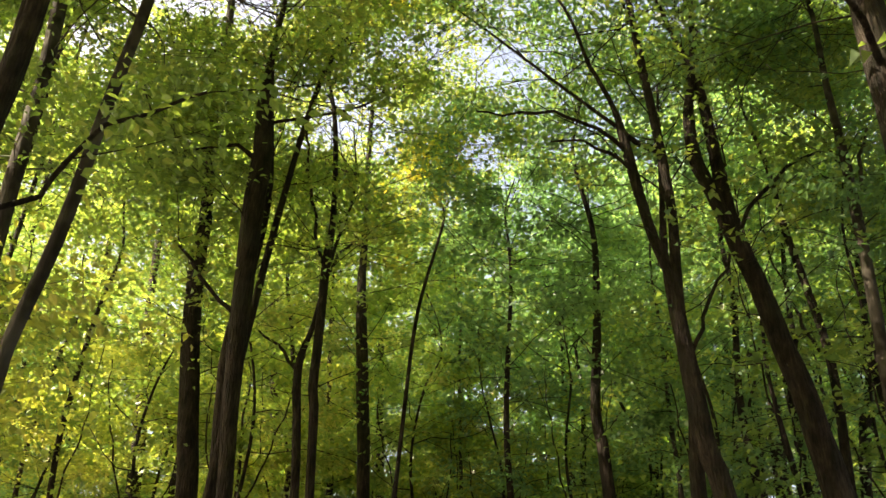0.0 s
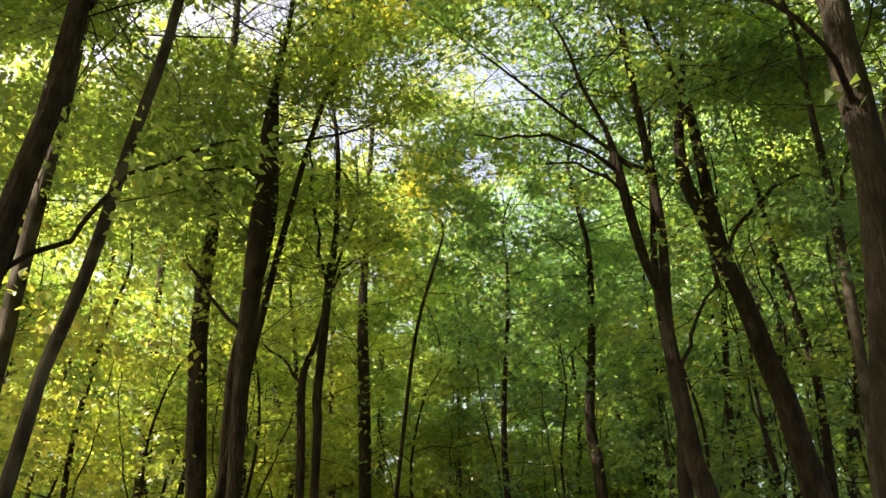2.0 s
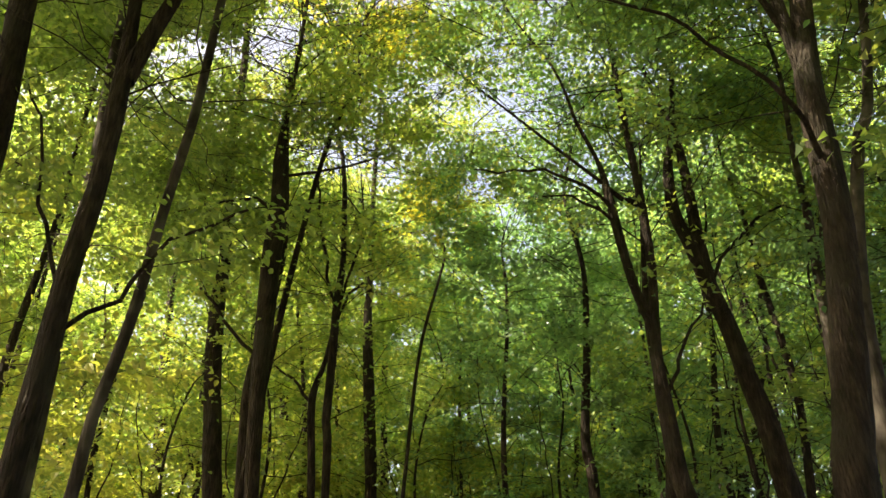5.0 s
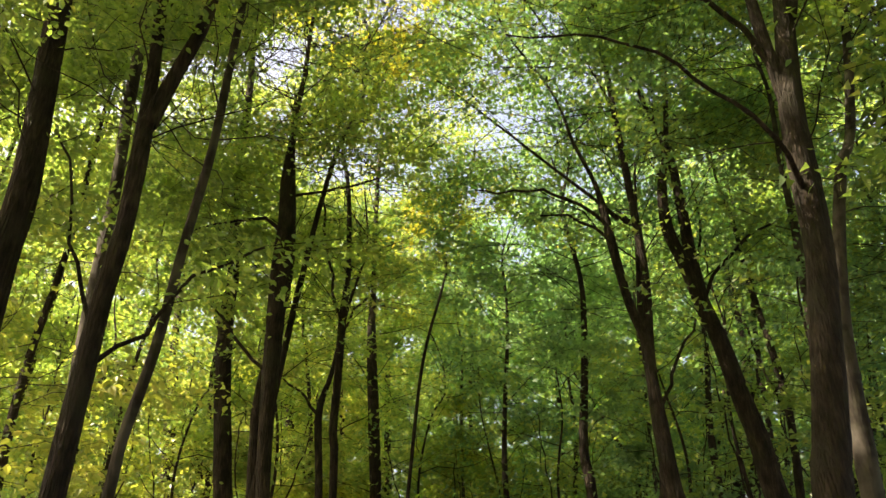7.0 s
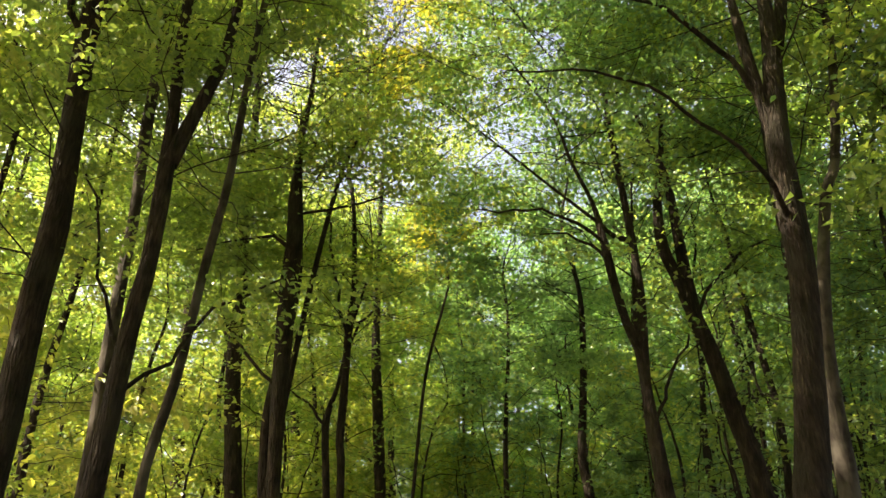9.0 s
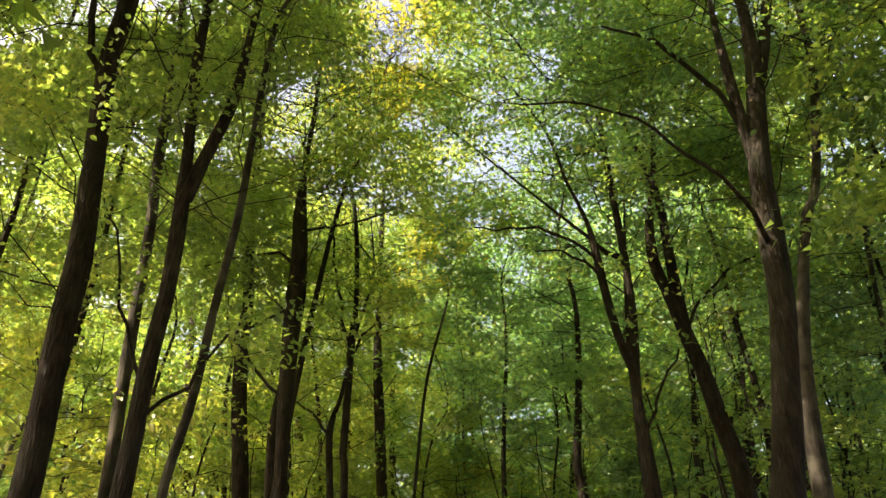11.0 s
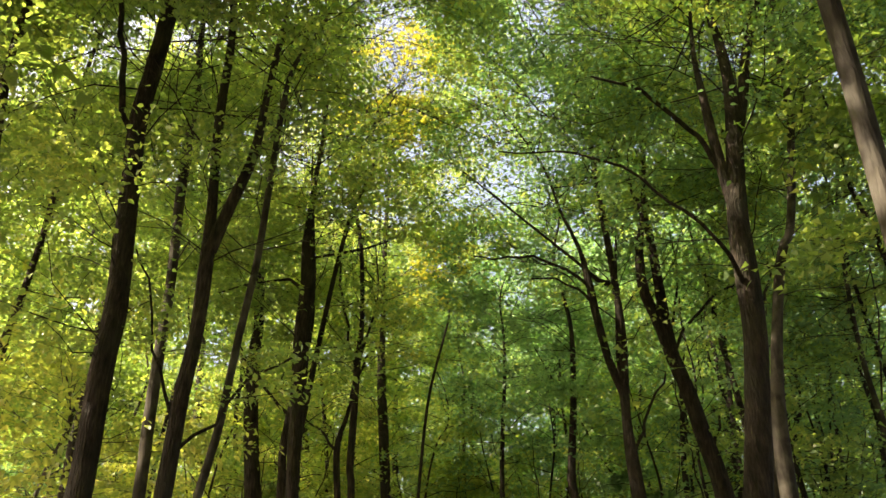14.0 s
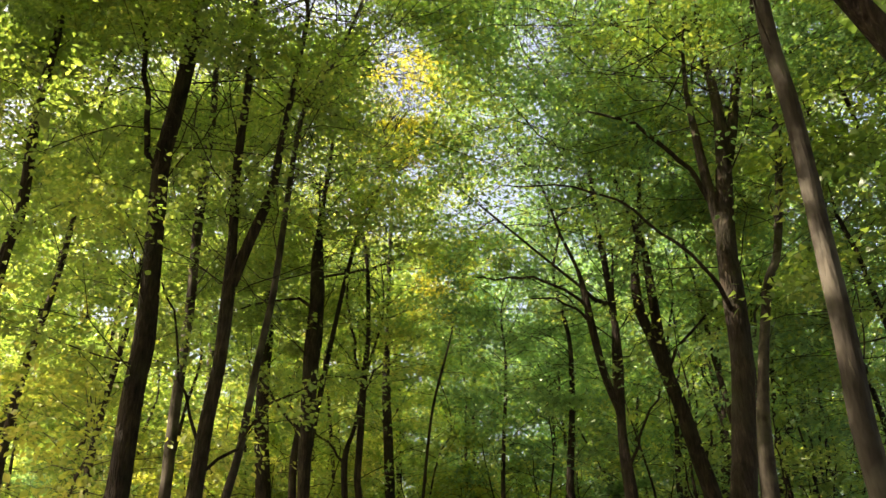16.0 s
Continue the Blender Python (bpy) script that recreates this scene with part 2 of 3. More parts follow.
# openings in the canopy where the sky shows: a place, the way of the shaft, its radius
GAPS = [((-0.35, -0.33, 5.69), (-0.050, 0.729, 0.683), 0.9, 0.97), ((-1.08, 2.21, 5.61), (-0.171, 0.720, 0.672), 0.5, 0.92), ((0.26, 4.32, 5.05), (0.042, 0.815, 0.579), 0.5, 0.97),
        ((0.45, 4.00, 4.80), (0.076, 0.839, 0.539), 0.45, 0.97), ((2.43, -1.14, 5.02), (0.422, 0.705, 0.570), 0.75, 0.96), ((2.36, 0.89, 4.76), (0.398, 0.748, 0.531), 0.35, 0.9),
        ((0.65, 1.86, 5.73), (0.119, 0.712, 0.692), 0.35, 0.85), ((0.29, 2.34, 5.58), (0.057, 0.741, 0.669), 0.55, 0.65), ((0.56, -0.68, 5.79), (0.104, 0.708, 0.699), 0.6, 0.8),
        ((-0.03, 0.42, 4.98), (0.001, 0.824, 0.566), 0.4, 0.7), ((-0.28, -0.09, 5.13), (-0.035, 0.806, 0.590), 0.4, 0.85), ((-1.22, 3.84, 5.78), (-0.207, 0.685, 0.698), 0.5, 0.9),
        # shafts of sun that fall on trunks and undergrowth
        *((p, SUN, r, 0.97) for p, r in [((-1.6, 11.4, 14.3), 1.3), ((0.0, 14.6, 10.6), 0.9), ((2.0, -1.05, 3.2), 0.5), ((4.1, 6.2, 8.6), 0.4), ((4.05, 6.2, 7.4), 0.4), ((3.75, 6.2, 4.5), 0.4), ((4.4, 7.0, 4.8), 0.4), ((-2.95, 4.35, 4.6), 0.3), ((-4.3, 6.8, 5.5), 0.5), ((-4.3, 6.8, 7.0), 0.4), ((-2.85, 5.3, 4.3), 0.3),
                                          ((3.3, 10.3, 6.3), 0.2), ((4.6, 10.6, 7.2), 0.2), ((-6.2, 8.2, 4.3), 1.3), ((-6.0, 13.0, 4.5), 1.3), ((-6.0, 17.0, 6.0), 1.4), ((-3.2, 18.0, 6.0), 1.5), ((-4.5, 21.0, 7.0), 1.6), ((-1.2, 20.0, 7.0), 1.2), ((1.5, 17.0, 6.5), 1.0), ((4.5, 18.0, 7.5), 1.2), ((2.2, 14.0, 7.0), 0.7), ((-4.6, 15.5, 5.5), 1.2), ((6.5, 12.0, 7.0), 0.9), ((7.6, 15.0, 6.5), 1.0)])]


def thin_out(at, origin, rng):
    keep = np.ones(len(at), bool)
    for (gx, gy, gz), way, radius, share in GAPS:
        d = np.array(way, float)
        d /= np.linalg.norm(d)
        q = at + origin - np.array((gx, gy, gz))
        off = np.linalg.norm(q - (q @ d)[:, None] * d, axis=1)
        keep &= ~((off < radius * rng.uniform(0.6, 1.3, len(at))) & (q @ d > 0) & (rng.random(len(at)) < share))
    return keep


def boughs(stems, lo, hi, count, reach, rng, slim=1.0, low_lift=0.12, heading=None, sides=5):
    """Side branches with twigs off the given stems. Returns branch tubes and rows of twig ends."""
    tubes, twigs = [], []
    allp = np.concatenate([s for s in stems])
    az = rng.uniform(0, 6.28)
    for i in range(count):
        z = lo + (hi - lo) * ((i + rng.random()) / count) ** 0.9
        near = allp[np.argsort(np.abs(allp[:, 2] - z))[:6]]
        o = near[rng.integers(len(near))]
        rel = (z - lo) / max(hi - lo, 0.1)
        az += 2.4 + rng.normal(0, 0.5)
        dirn = az if heading is None or rng.random() > 0.6 else heading + rng.normal(0, 0.7)
        length = reach * (0.6 + 0.75 * math.sin(math.pi * min(1, 0.1 + 0.72 * rel))) * rng.uniform(0.6, 1.2)
        lift = low_lift + 0.75 * rel ** 1.5 + rng.normal(0, 0.14)
        h = np.array([math.cos(dirn), math.sin(dirn), 0])
        sidev = np.array([-h[1], h[0], 0])
        s = np.linspace(0, 1, 7)[:, None]
        bend, sag, wave = rng.normal(0, 0.34), rng.normal(0.06, 0.2), rng.uniform(0, 6.28)
        pts = o[:3] + length * (s * math.cos(lift) * h + s * math.sin(lift) * np.array([0, 0, 1.0]) + bend * s * s * sidev - sag * s * s * np.array([0, 0, 1.0]))
        pts += 0.045 * length * s * (np.sin(5.5 * s + wave) * sidev + np.cos(4.3 * s + wave) * np.array([0, 0, 1.0]))
        pts[1:-1] += rng.normal(0, 0.018 * length, (5, 3))
        r0 = slim * min(0.5 * o[3], 0.003 + 0.0021 * length)
        tubes.append(tube(np.hstack([pts, r0 * (1.02 - 0.85 * s)]), sides))
        nt = max(4, int(length * 3.2))
        for j in range(nt):
            u = 0.22 + 0.78 * (j + rng.random()) / nt
            k = min(5, int(u * 6))
            a = pts[k] + (pts[k + 1] - pts[k]) * (u * 6 - k)
            turn = (1 if j % 2 else -1) * rng.uniform(0.4, 1.2)
            tl = length * rng.uniform(0.22, 0.42) * (1.15 - 0.65 * u) + 0.12
            th = dirn + turn
            b = a + tl * np.array([math.cos(th), math.sin(th), rng.normal(0.08, 0.18) + 0.4 * math.sin(lift)])
            twigs.append((a, b, th, r0 * (1.05 - 0.8 * u) * 0.55))
    return tubes, twigs


WAVES = []
_w = np.random.default_rng(77)
for _k in range(12):
    _a, _lam = _w.uniform(0, 6.28), _w.uniform(1.3, 4.5)
    WAVES.append((np.array([math.cos(_a), math.sin(_a), _w.normal(0, 1.2)]) * 6.28 / _lam, _w.uniform(0, 6.28), _lam ** 0.35))


def clumps(at, rng):
    """A field over the wood, high where sprays of leaves hang together in layers, low where the canopy is open."""
    f = sum(np.sin(at @ w + ph) * g for w, ph, g in WAVES)
    return f / 2.6 + rng.normal(0, 0.45, len(at))


def crown_of(twigs, total, size, rng, shape, faces, origin=(0, 0, 0), flat=0.06, tilt=0.5, high=99.0, gaps=True, open_share=0.45):
    """Leaves in flat sprays along the twigs. Above the height "high" they are fewer and larger."""
    a = np.array([t[0] for t in twigs])
    b = np.array([t[1] for t in twigs])
    th = np.array([t[2] for t in twigs])
    w = np.linalg.norm(b - a, axis=1) * rng.lognormal(0, 0.7, len(a))
    up = a[:, 2] > high
    w[up] *= 0.22
    total = int(total / (1 - open_share))
    pick = rng.choice(len(a), total, p=w / w.sum())
    u = rng.random(total)[:, None] * 1.12
    spread = 0.09 + 0.15 * np.linalg.norm(b - a, axis=1)[pick][:, None]
    at = a[pick] + (b - a)[pick] * u + rng.normal(0, 1, (total, 3)) * np.hstack([spread, spread, np.full_like(spread, flat)])
    field = clumps(at + np.asarray(origin), rng)
    keep = (thin_out(at, np.asarray(origin), rng) | (not gaps)) & (field > np.quantile(field, open_share))
    sizes = np.where(up[pick], 1.35, 1.0)[keep] * size
    return leaves(at[keep], th[pick][keep], sizes, rng, shape, faces, tilt)


COUNT = [0]


def tree(label, y, spine, limbs=(), top=19.0, crown=(4.0, 18.0), reach=2.6, count=46, total=9000, size=0.10, leaf=None, bark=None, shape="oval",
         lean=0.0, heading=None, name="tree", slim=1.0, bare=9.0, sprays=9):
    """A forest tree: spine rows (x, z, radius) in the upright plane at y, limbs as rows (x, y, z, radius)."""
    COUNT[0] += 1
    rng = np.random.default_rng(100 + COUNT[0])
    bark, leaf = bark or BARK, leaf or GREEN
    if shape != "scrap":
        reach, total, size = reach * 1.3, int(total * (1.6 if y < 9 else 1.45)), size * (0.82 if y < 9 else 0.84)
    (x0, z0, r0), (x1, z1, _) = spine[0], spine[min(2, len(spine) - 1)]
    slope = 0.5 * (x1 - x0) / max(z1 - z0, 0.3)
    bx = x0 - slope * z0
    rows = [(0, 0, -0.15, r0 * 1.75), (0, 0, 0.25, r0 * 1.35), (0.35 * (x0 - bx), 0, 0.4 * z0, r0 * 1.12)]
    rows += [(x - bx, lean * (z - z0), z, r) for x, z, r in spine]
    if shape != "scrap":
        rows = [(a, b, c, 0.91 * r) for a, b, c, r in rows]
    xe, ze, re = spine[-1]
    xp, zp, _ = spine[-2]
    if top > ze + 0.5:
        k = max(-0.25, min(0.25, (xe - xp) / max(ze - zp, 0.2)))
        for u in (0.33, 0.66, 1.0):
            rows.append((xe - bx + k * u * (top - ze) * 0.6 + rng.normal(0, 0.12), lean * (ze - z0) + rng.normal(0, 0.12), ze + u * (top - ze), max(0.012, re * (1 - 0.85 * u))))
    thing = tagged(new(name), label, "tree")
    thing.location = (bx, y, 0)
    far_off = shape == "scrap" and not limbs
    stem = curve(rows, 0.8 if far_off else 0.16)
    part("trunk", mesh_of("trunk", *tube(stem, 7 if far_off else 18, 0.034, rng), bark), thing)
    stems = [stem[stem[:, 2] > crown[0]]]
    for limb in limbs:
        pts = [(x - bx, ly - y, z, r if r > 0.06 else 0.8 * r) for x, ly, z, r in limb]
        lc = curve(pts, 0.2)
        if pts[0][3] < 0.06:
            run = np.linspace(0, 1, len(lc))
            ph = rng.uniform(0, 6.28, 6)
            for axis in range(3):
                lc[:, axis] += np.minimum(1, 4 * run) * (0.03 * np.sin(11 * run + ph[axis]) + 0.018 * np.sin(27 * run + ph[axis + 3]))
        grow = lc[-1, 3] > 0.03
        if grow:
            d = lc[-1, :3] - lc[-4, :3]
            d /= np.linalg.norm(d)
            tip = [lc[-1]] + [np.append(lc[-1, :3] + d * s + rng.normal(0, 0.1, 3) + np.array([0, 0, 0.12 * s]), lc[-1, 3] * (1 - s / 5.2)) for s in (1.2, 2.6, 4.2)]
            lc = np.vstack([lc[:-1], curve(tip, 0.25)])
        part("limb", mesh_of("limb", *tube(lc, 10, 0.02, rng), bark), thing)
        stems.append(lc[len(lc) // 3:])
    bare_twigs, leafy = [], []
    clear = crown[0] if shape == "scrap" else max(crown[0] + 2.0, bare)
    tubes, twigs = boughs(sides=3 if shape == "scrap" else 5, stems=[s[s[:, 2] > min(clear - 1, s[-1, 2] - 1)] for s in stems], lo=clear, hi=crown[1], count=count, reach=reach, rng=rng, slim=slim, heading=heading)
    if shape != "scrap":
        t2, w2 = boughs(stems[:1], crown[0], clear, sprays, 0.55 * reach, rng, 1.25 * slim, 0.1 if sprays > 9 else 0.35, -1.4 if sprays > 9 else None)
        tubes += t2
        twigs += w2 if sprays > 9 else w2[::3]
        bare_twigs = [] if sprays > 9 else w2
        leafy = w2 * 2 if sprays > 9 else []
    # leaf sprays along the thin limbs as well
    for s in stems[1:]:
        for j in range(len(s) // 4, len(s), 2 if s[0, 3] < 0.06 else 4):
            th = rng.uniform(0, 6.28)
            twigs.append((s[j, :3], s[j, :3] + rng.uniform(0.3, 1.1) * np.array([math.cos(th), math.sin(th), rng.normal(0.1, 0.2)]), th, 0.006))
            leafy += [twigs[-1]] * (3 if y < 9 else 1)
    thin = []
    if shape == "scrap":
        thin += tubes
    else:
        for v, f in tubes:
            part("branch", mesh_of("branch", v, f, bark), thing)
    for a, b, th, r in (twigs[::5] if shape == "scrap" else twigs + bare_twigs):
        mid = (a + b) / 2 + rng.normal(0, 0.03, 3)
        rows = [(*a, r), (*mid, r * 0.8), (*b, r * 0.35)]
        thin.append(tube(np.array(rows if y < 9 else rows[::2]), 3))
    tagged(part("twig_tangle", mesh_of("twig_tangle", *join(thin), bark), thing), kind="stuff")
    sh, fa = {"lobed": (LOBED, LOBED_F), "oval": (OVAL, OVAL_F) if y < 9 else (SCRAP * 1.25, SCRAP_F), "scrap": (SCRAP, SCRAP_F)}[shape]
    part("crown", mesh_of("crown", *crown_of(twigs + leafy, total, size, rng, sh, fa, (bx, y, 0), high=9.5 + 1.05 * y if y > 2 else 9.0, gaps=leaf is not GOLD), leaf, False), thing)
    return thing


# ---- ground ----
g = 120
gx, gy = np.meshgrid(np.linspace(-1, 1, g), np.linspace(-1, 1, g))
gx, gy = np.sign(gx) * np.abs(gx) ** 2.2 * 900, np.sign(gy) * np.abs(gy) ** 2.2 * 900
gz = -0.03 + 0.05 * np.sin(gx * 0.7 + 1) * np.sin(gy * 0.5) * np.exp(-(np.hypot(gx, gy) / 80) ** 2)
gi = (np.arange(g - 1)[:, None] * g + np.arange(g - 1)[None]).ravel()
ground = new("ground", mesh_of("ground", np.stack([gx.ravel(), gy.ravel(), gz.ravel()], -1), np.stack([gi, gi + 1, gi + g + 1, gi + g], -1), FLOOR))
tagged(ground, "brown woodland floor covered with fallen leaves", "ground", "", "structure")

# ---- the trees along the path ----
BIG = "tall forest tree with dark furrowed bark and green leaves"
tree("thick dark-barked tree with yellow-green leaves beside the path", 4.3,
     [(-3.82, 4.01, 0.149), (-3.84, 5.22, 0.148), (-3.83, 5.95, 0.144), (-3.89, 6.9, 0.129), (-4.02, 8.49, 0.123), (-3.97, 9.48, 0.128), (-3.91, 10.55, 0.128), (-3.89, 11.48, 0.127)],
     [[(-3.98, 4.3, 8.42, 0.054), (-4.2, 4.2, 8.71, 0.055), (-4.43, 4.2, 9.93, 0.049), (-4.71, 4.2, 11.63, 0.044)]],
     top=22, crown=(4.5, 20), sprays=12, reach=3.2, count=64, total=16000, size=0.10, leaf=GREEN)
tree("forked tree with dark bark and a bare arching branch", 4.4,
     [(-2.98, 4.02, 0.104), (-2.95, 4.89, 0.098), (-2.89, 5.6, 0.09), (-2.89, 6.37, 0.093), (-2.9, 6.85, 0.086), (-2.93, 7.45, 0.067), (-3.0, 8.64, 0.065), (-3.0, 10.07, 0.061), (-3.07, 11.33, 0.05)],
     [[(-2.88, 4.4, 6.75, 0.095), (-2.71, 4.4, 7.36, 0.075), (-2.49, 4.4, 8.16, 0.066), (-2.41, 4.4, 9.13, 0.06), (-2.3, 4.4, 10.28, 0.055), (-2.21, 4.4, 11.43, 0.044)],
      [(-2.96, 4.45, 4.5, 0.03), (-3.2, 4.5, 5.0, 0.024), (-3.38, 4.5, 5.5, 0.02), (-3.46, 4.5, 5.95, 0.018), (-3.8, 4.5, 6.84, 0.013)],
      [(-2.96, 4.45, 4.3, 0.028), (-2.64, 4.6, 4.66, 0.024), (-2.45, 4.6, 4.98, 0.022), (-2.0, 4.6, 5.32, 0.018), (-1.62, 4.6, 5.58, 0.013)]],
     top=17, crown=(6.0, 16), reach=2.8, count=46, total=10000, size=0.10, leaf=GREEN)
tree("slender grey-barked tree with pale sunlit flanks", 6.9,
     [(-4.14, 4.65, 0.088), (-4.16, 5.32, 0.091), (-4.19, 6.64, 0.088), (-4.19, 7.6, 0.084), (-4.27, 9.17, 0.088), (-4.3, 10.7, 0.081), (-4.31, 11.58, 0.065), (-4.4, 12.95, 0.054)],
     top=20, crown=(6.0, 19), reach=2.9, count=48, total=14000, size=0.10, leaf=GREEN, bark=SMOOTH)
tree("slender leaning tree with dark bark and green leaves", 5.3,
     [(-2.94, 3.44, 0.058), (-2.91, 3.94, 0.057), (-2.83, 4.36, 0.057), (-2.74, 4.92, 0.057), (-2.66, 5.84, 0.055), (-2.6, 6.37, 0.054), (-2.52, 7.09, 0.051), (-2.47, 8.2, 0.049), (-2.42, 9.36, 0.043), (-2.35, 10.2, 0.04), (-2.22, 10.65, 0.038), (-1.92, 11.28, 0.034), (-1.67, 12.05, 0.028)],
     top=15, crown=(6.5, 14.5), reach=2.4, count=40, total=9000, size=0.10, leaf=GREEN, bark=SMOOTH)
tree(BIG, 20, [(-7.17, 6.52, 0.182), (-7.25, 7.88, 0.175), (-7.48, 10.21, 0.171), (-7.6, 11.47, 0.117)], top=21, crown=(6, 20), reach=3.0, count=40, total=9000, size=0.12, leaf=LIME)
tree(BIG, 13.5, [(-4.0, 4.92, 0.184), (-4.14, 6.12, 0.184), (-4.36, 8.05, 0.177), (-4.41, 9.29, 0.153), (-4.4, 10.13, 0.126), (-4.58, 12.53, 0.113)],
     top=21, bare=11, crown=(5.5, 20), reach=3.1, count=54, total=15000, size=0.11, leaf=LIME)
tree("thick tree with a broken-looking taper and dark bark", 11.2,
     [(-2.83, 4.36, 0.112), (-2.9, 5.75, 0.13), (-2.92, 6.77, 0.155), (-2.93, 8.48, 0.181), (-2.9, 9.86, 0.173), (-2.95, 10.79, 0.15), (-2.96, 11.66, 0.077), (-2.92, 12.44, 0.06), (-2.85, 13.27, 0.051)],
     [[(-2.98, 11.2, 9.7, 0.054), (-3.27, 11, 9.85, 0.04), (-3.8, 11, 9.8, 0.027), (-4.7, 11, 9.58, 0.018)],
      [(-2.9, 11.2, 10.45, 0.037), (-2.28, 11.2, 10.58, 0.033), (-1.72, 11.2, 10.67, 0.028), (-0.99, 11.2, 11.03, 0.019)],
      [(-2.95, 11.2, 6.9, 0.045), (-3.43, 11.2, 7.41, 0.037), (-3.85, 11.2, 7.98, 0.034), (-4.03, 11.2, 8.19, 0.026)]],
     top=19, bare=11, crown=(5.5, 18), reach=3.1, count=52, total=15000, size=0.11, leaf=LIME)
tree("short trunk standing close behind a thicker tree", 12.0, [(-3.19, 4.55, 0.095), (-3.25, 5.87, 0.093), (-3.26, 6.95, 0.085)], top=14, crown=(6, 13.5), reach=1.8, count=22, total=4000, size=0.11, leaf=GREEN)
tree("slim forked tree with crooked dark trunk", 12.8,
     [(-1.97, 4.75, 0.075), (-2.01, 6.16, 0.079), (-2.05, 6.44, 0.08), (-2.02, 7.51, 0.083), (-1.99, 8.78, 0.082), (-1.93, 9.69, 0.06), (-1.99, 11.3, 0.052), (-2.08, 12.1, 0.043), (-2.23, 12.95, 0.033)],
     [[(-1.99, 12.8, 8.6, 0.048), (-2.2, 12.8, 9.23, 0.039), (-2.42, 12.8, 10.66, 0.031), (-2.58, 12.8, 11.56, 0.026)],
      [(-1.98, 12.8, 8.4, 0.038), (-1.78, 12.8, 8.89, 0.034), (-1.55, 12.8, 9.11, 0.024)]],
     top=17, bare=11, crown=(6, 16.5), reach=2.9, count=50, total=10500, size=0.11, leaf=LIME)
tree("slim crooked tree forking into two thin limbs", 13.3, [(-2.27, 4.77, 0.08), (-2.33, 5.92, 0.075), (-2.4, 6.95, 0.073), (-2.31, 7.45, 0.056), (-2.21, 7.76, 0.047)],
     [[(-2.4, 13.3, 6.95, 0.041), (-2.82, 13.3, 7.45, 0.032), (-3.22, 13.3, 7.76, 0.019)]], top=12, crown=(6.0, 11.5), reach=1.7, count=24, total=4500, size=0.11, leaf=LIME)
tree(BIG, 17, [(-1.56, 5.78, 0.144), (-1.63, 7.29, 0.144), (-1.75, 9.18, 0.134), (-1.82, 10.55, 0.114), (-1.8, 11.43, 0.084)], top=20, crown=(6, 19), reach=3.3, count=52, total=12500, size=0.12, leaf=LIME)
tree("slender tree leaning over bright undergrowth", 4.6, [(-6.03, 7.09, 0.075), (-5.97, 7.97, 0.078), (-6.12, 9.44, 0.079), (-6.16, 10.19, 0.077), (-6.18, 11.46, 0.067), (-6.25, 12.08, 0.055)],
     top=16, crown=(6.5, 15.5), reach=1.9, count=30, total=5500, size=0.10, leaf=GREEN)
# right of the path
tree("smooth grey tree trunk with a sunlit patch close to the path", -1.05,
     [(2.05, 2.64, 0.074), (2.04, 3.02, 0.072), (2.07, 3.5, 0.068), (2.09, 4.22, 0.064), (2.11, 5.06, 0.061), (2.1, 6.05, 0.057)],
     top=15, crown=(5.5, 14), reach=1.9, count=28, total=4500, size=0.10, leaf=GREEN, shape="lobed", bark=SMOOTH)
tree("dark tree with a heavy limb leaning over the path", -1.2, [(3.2, 2.5, 0.125), (3.12, 3.8, 0.12), (2.9, 5.1, 0.11), (2.78, 5.53, 0.10), (2.6, 5.95, 0.088), (2.34, 6.7, 0.075)],
     top=14, crown=(6.5, 13.5), reach=2.0, count=26, total=4500, size=0.10, leaf=GREEN, shape="lobed")
# DEEP here: the shade on this crown is put into the leaf colour
tree("thick tree splitting into three heavy upright limbs", 6.2,
     [(3.66, 3.61, 0.211), (3.74, 4.06, 0.2), (3.91, 4.95, 0.181), (4.13, 6.29, 0.176), (4.2, 7.4, 0.19), (4.24, 8.2, 0.175), (4.38, 9.2, 0.15), (4.5, 10.1, 0.13), (4.56, 10.9, 0.10), (4.55, 11.6, 0.085), (4.5, 12.4, 0.07)],
     [[(4.2, 6.2, 8.5, 0.085), (4.13, 6.2, 9.6, 0.082), (4.1, 6.2, 10.4, 0.07), (4.08, 6.2, 11.3, 0.055), (4.15, 6.2, 12.2, 0.04)],
      [(4.55, 6.2, 9.9, 0.10), (4.75, 6.2, 10.6, 0.092), (4.92, 6.1, 11.4, 0.08), (5.2, 6.1, 12.2, 0.065), (5.5, 6.1, 13.1, 0.055)],
      [(4.12, 6.2, 9.1, 0.055), (3.87, 6.2, 9.72, 0.05), (3.43, 6.1, 10.22, 0.043), (2.9, 6.0, 10.55, 0.034), (2.3, 5.9, 10.75, 0.022)],
      [(4.1, 6.1, 7.1, 0.05), (3.73, 5.7, 7.49, 0.036), (3.31, 5.6, 7.98, 0.032), (2.74, 5.6, 8.54, 0.027), (2.05, 5.6, 8.91, 0.022), (1.31, 5.6, 9.06, 0.017), (0.76, 5.6, 9.05, 0.012)]],
     top=19, bare=10.5, crown=(7.0, 18), reach=3.6, count=80, total=25000, size=0.10, leaf=DEEP)
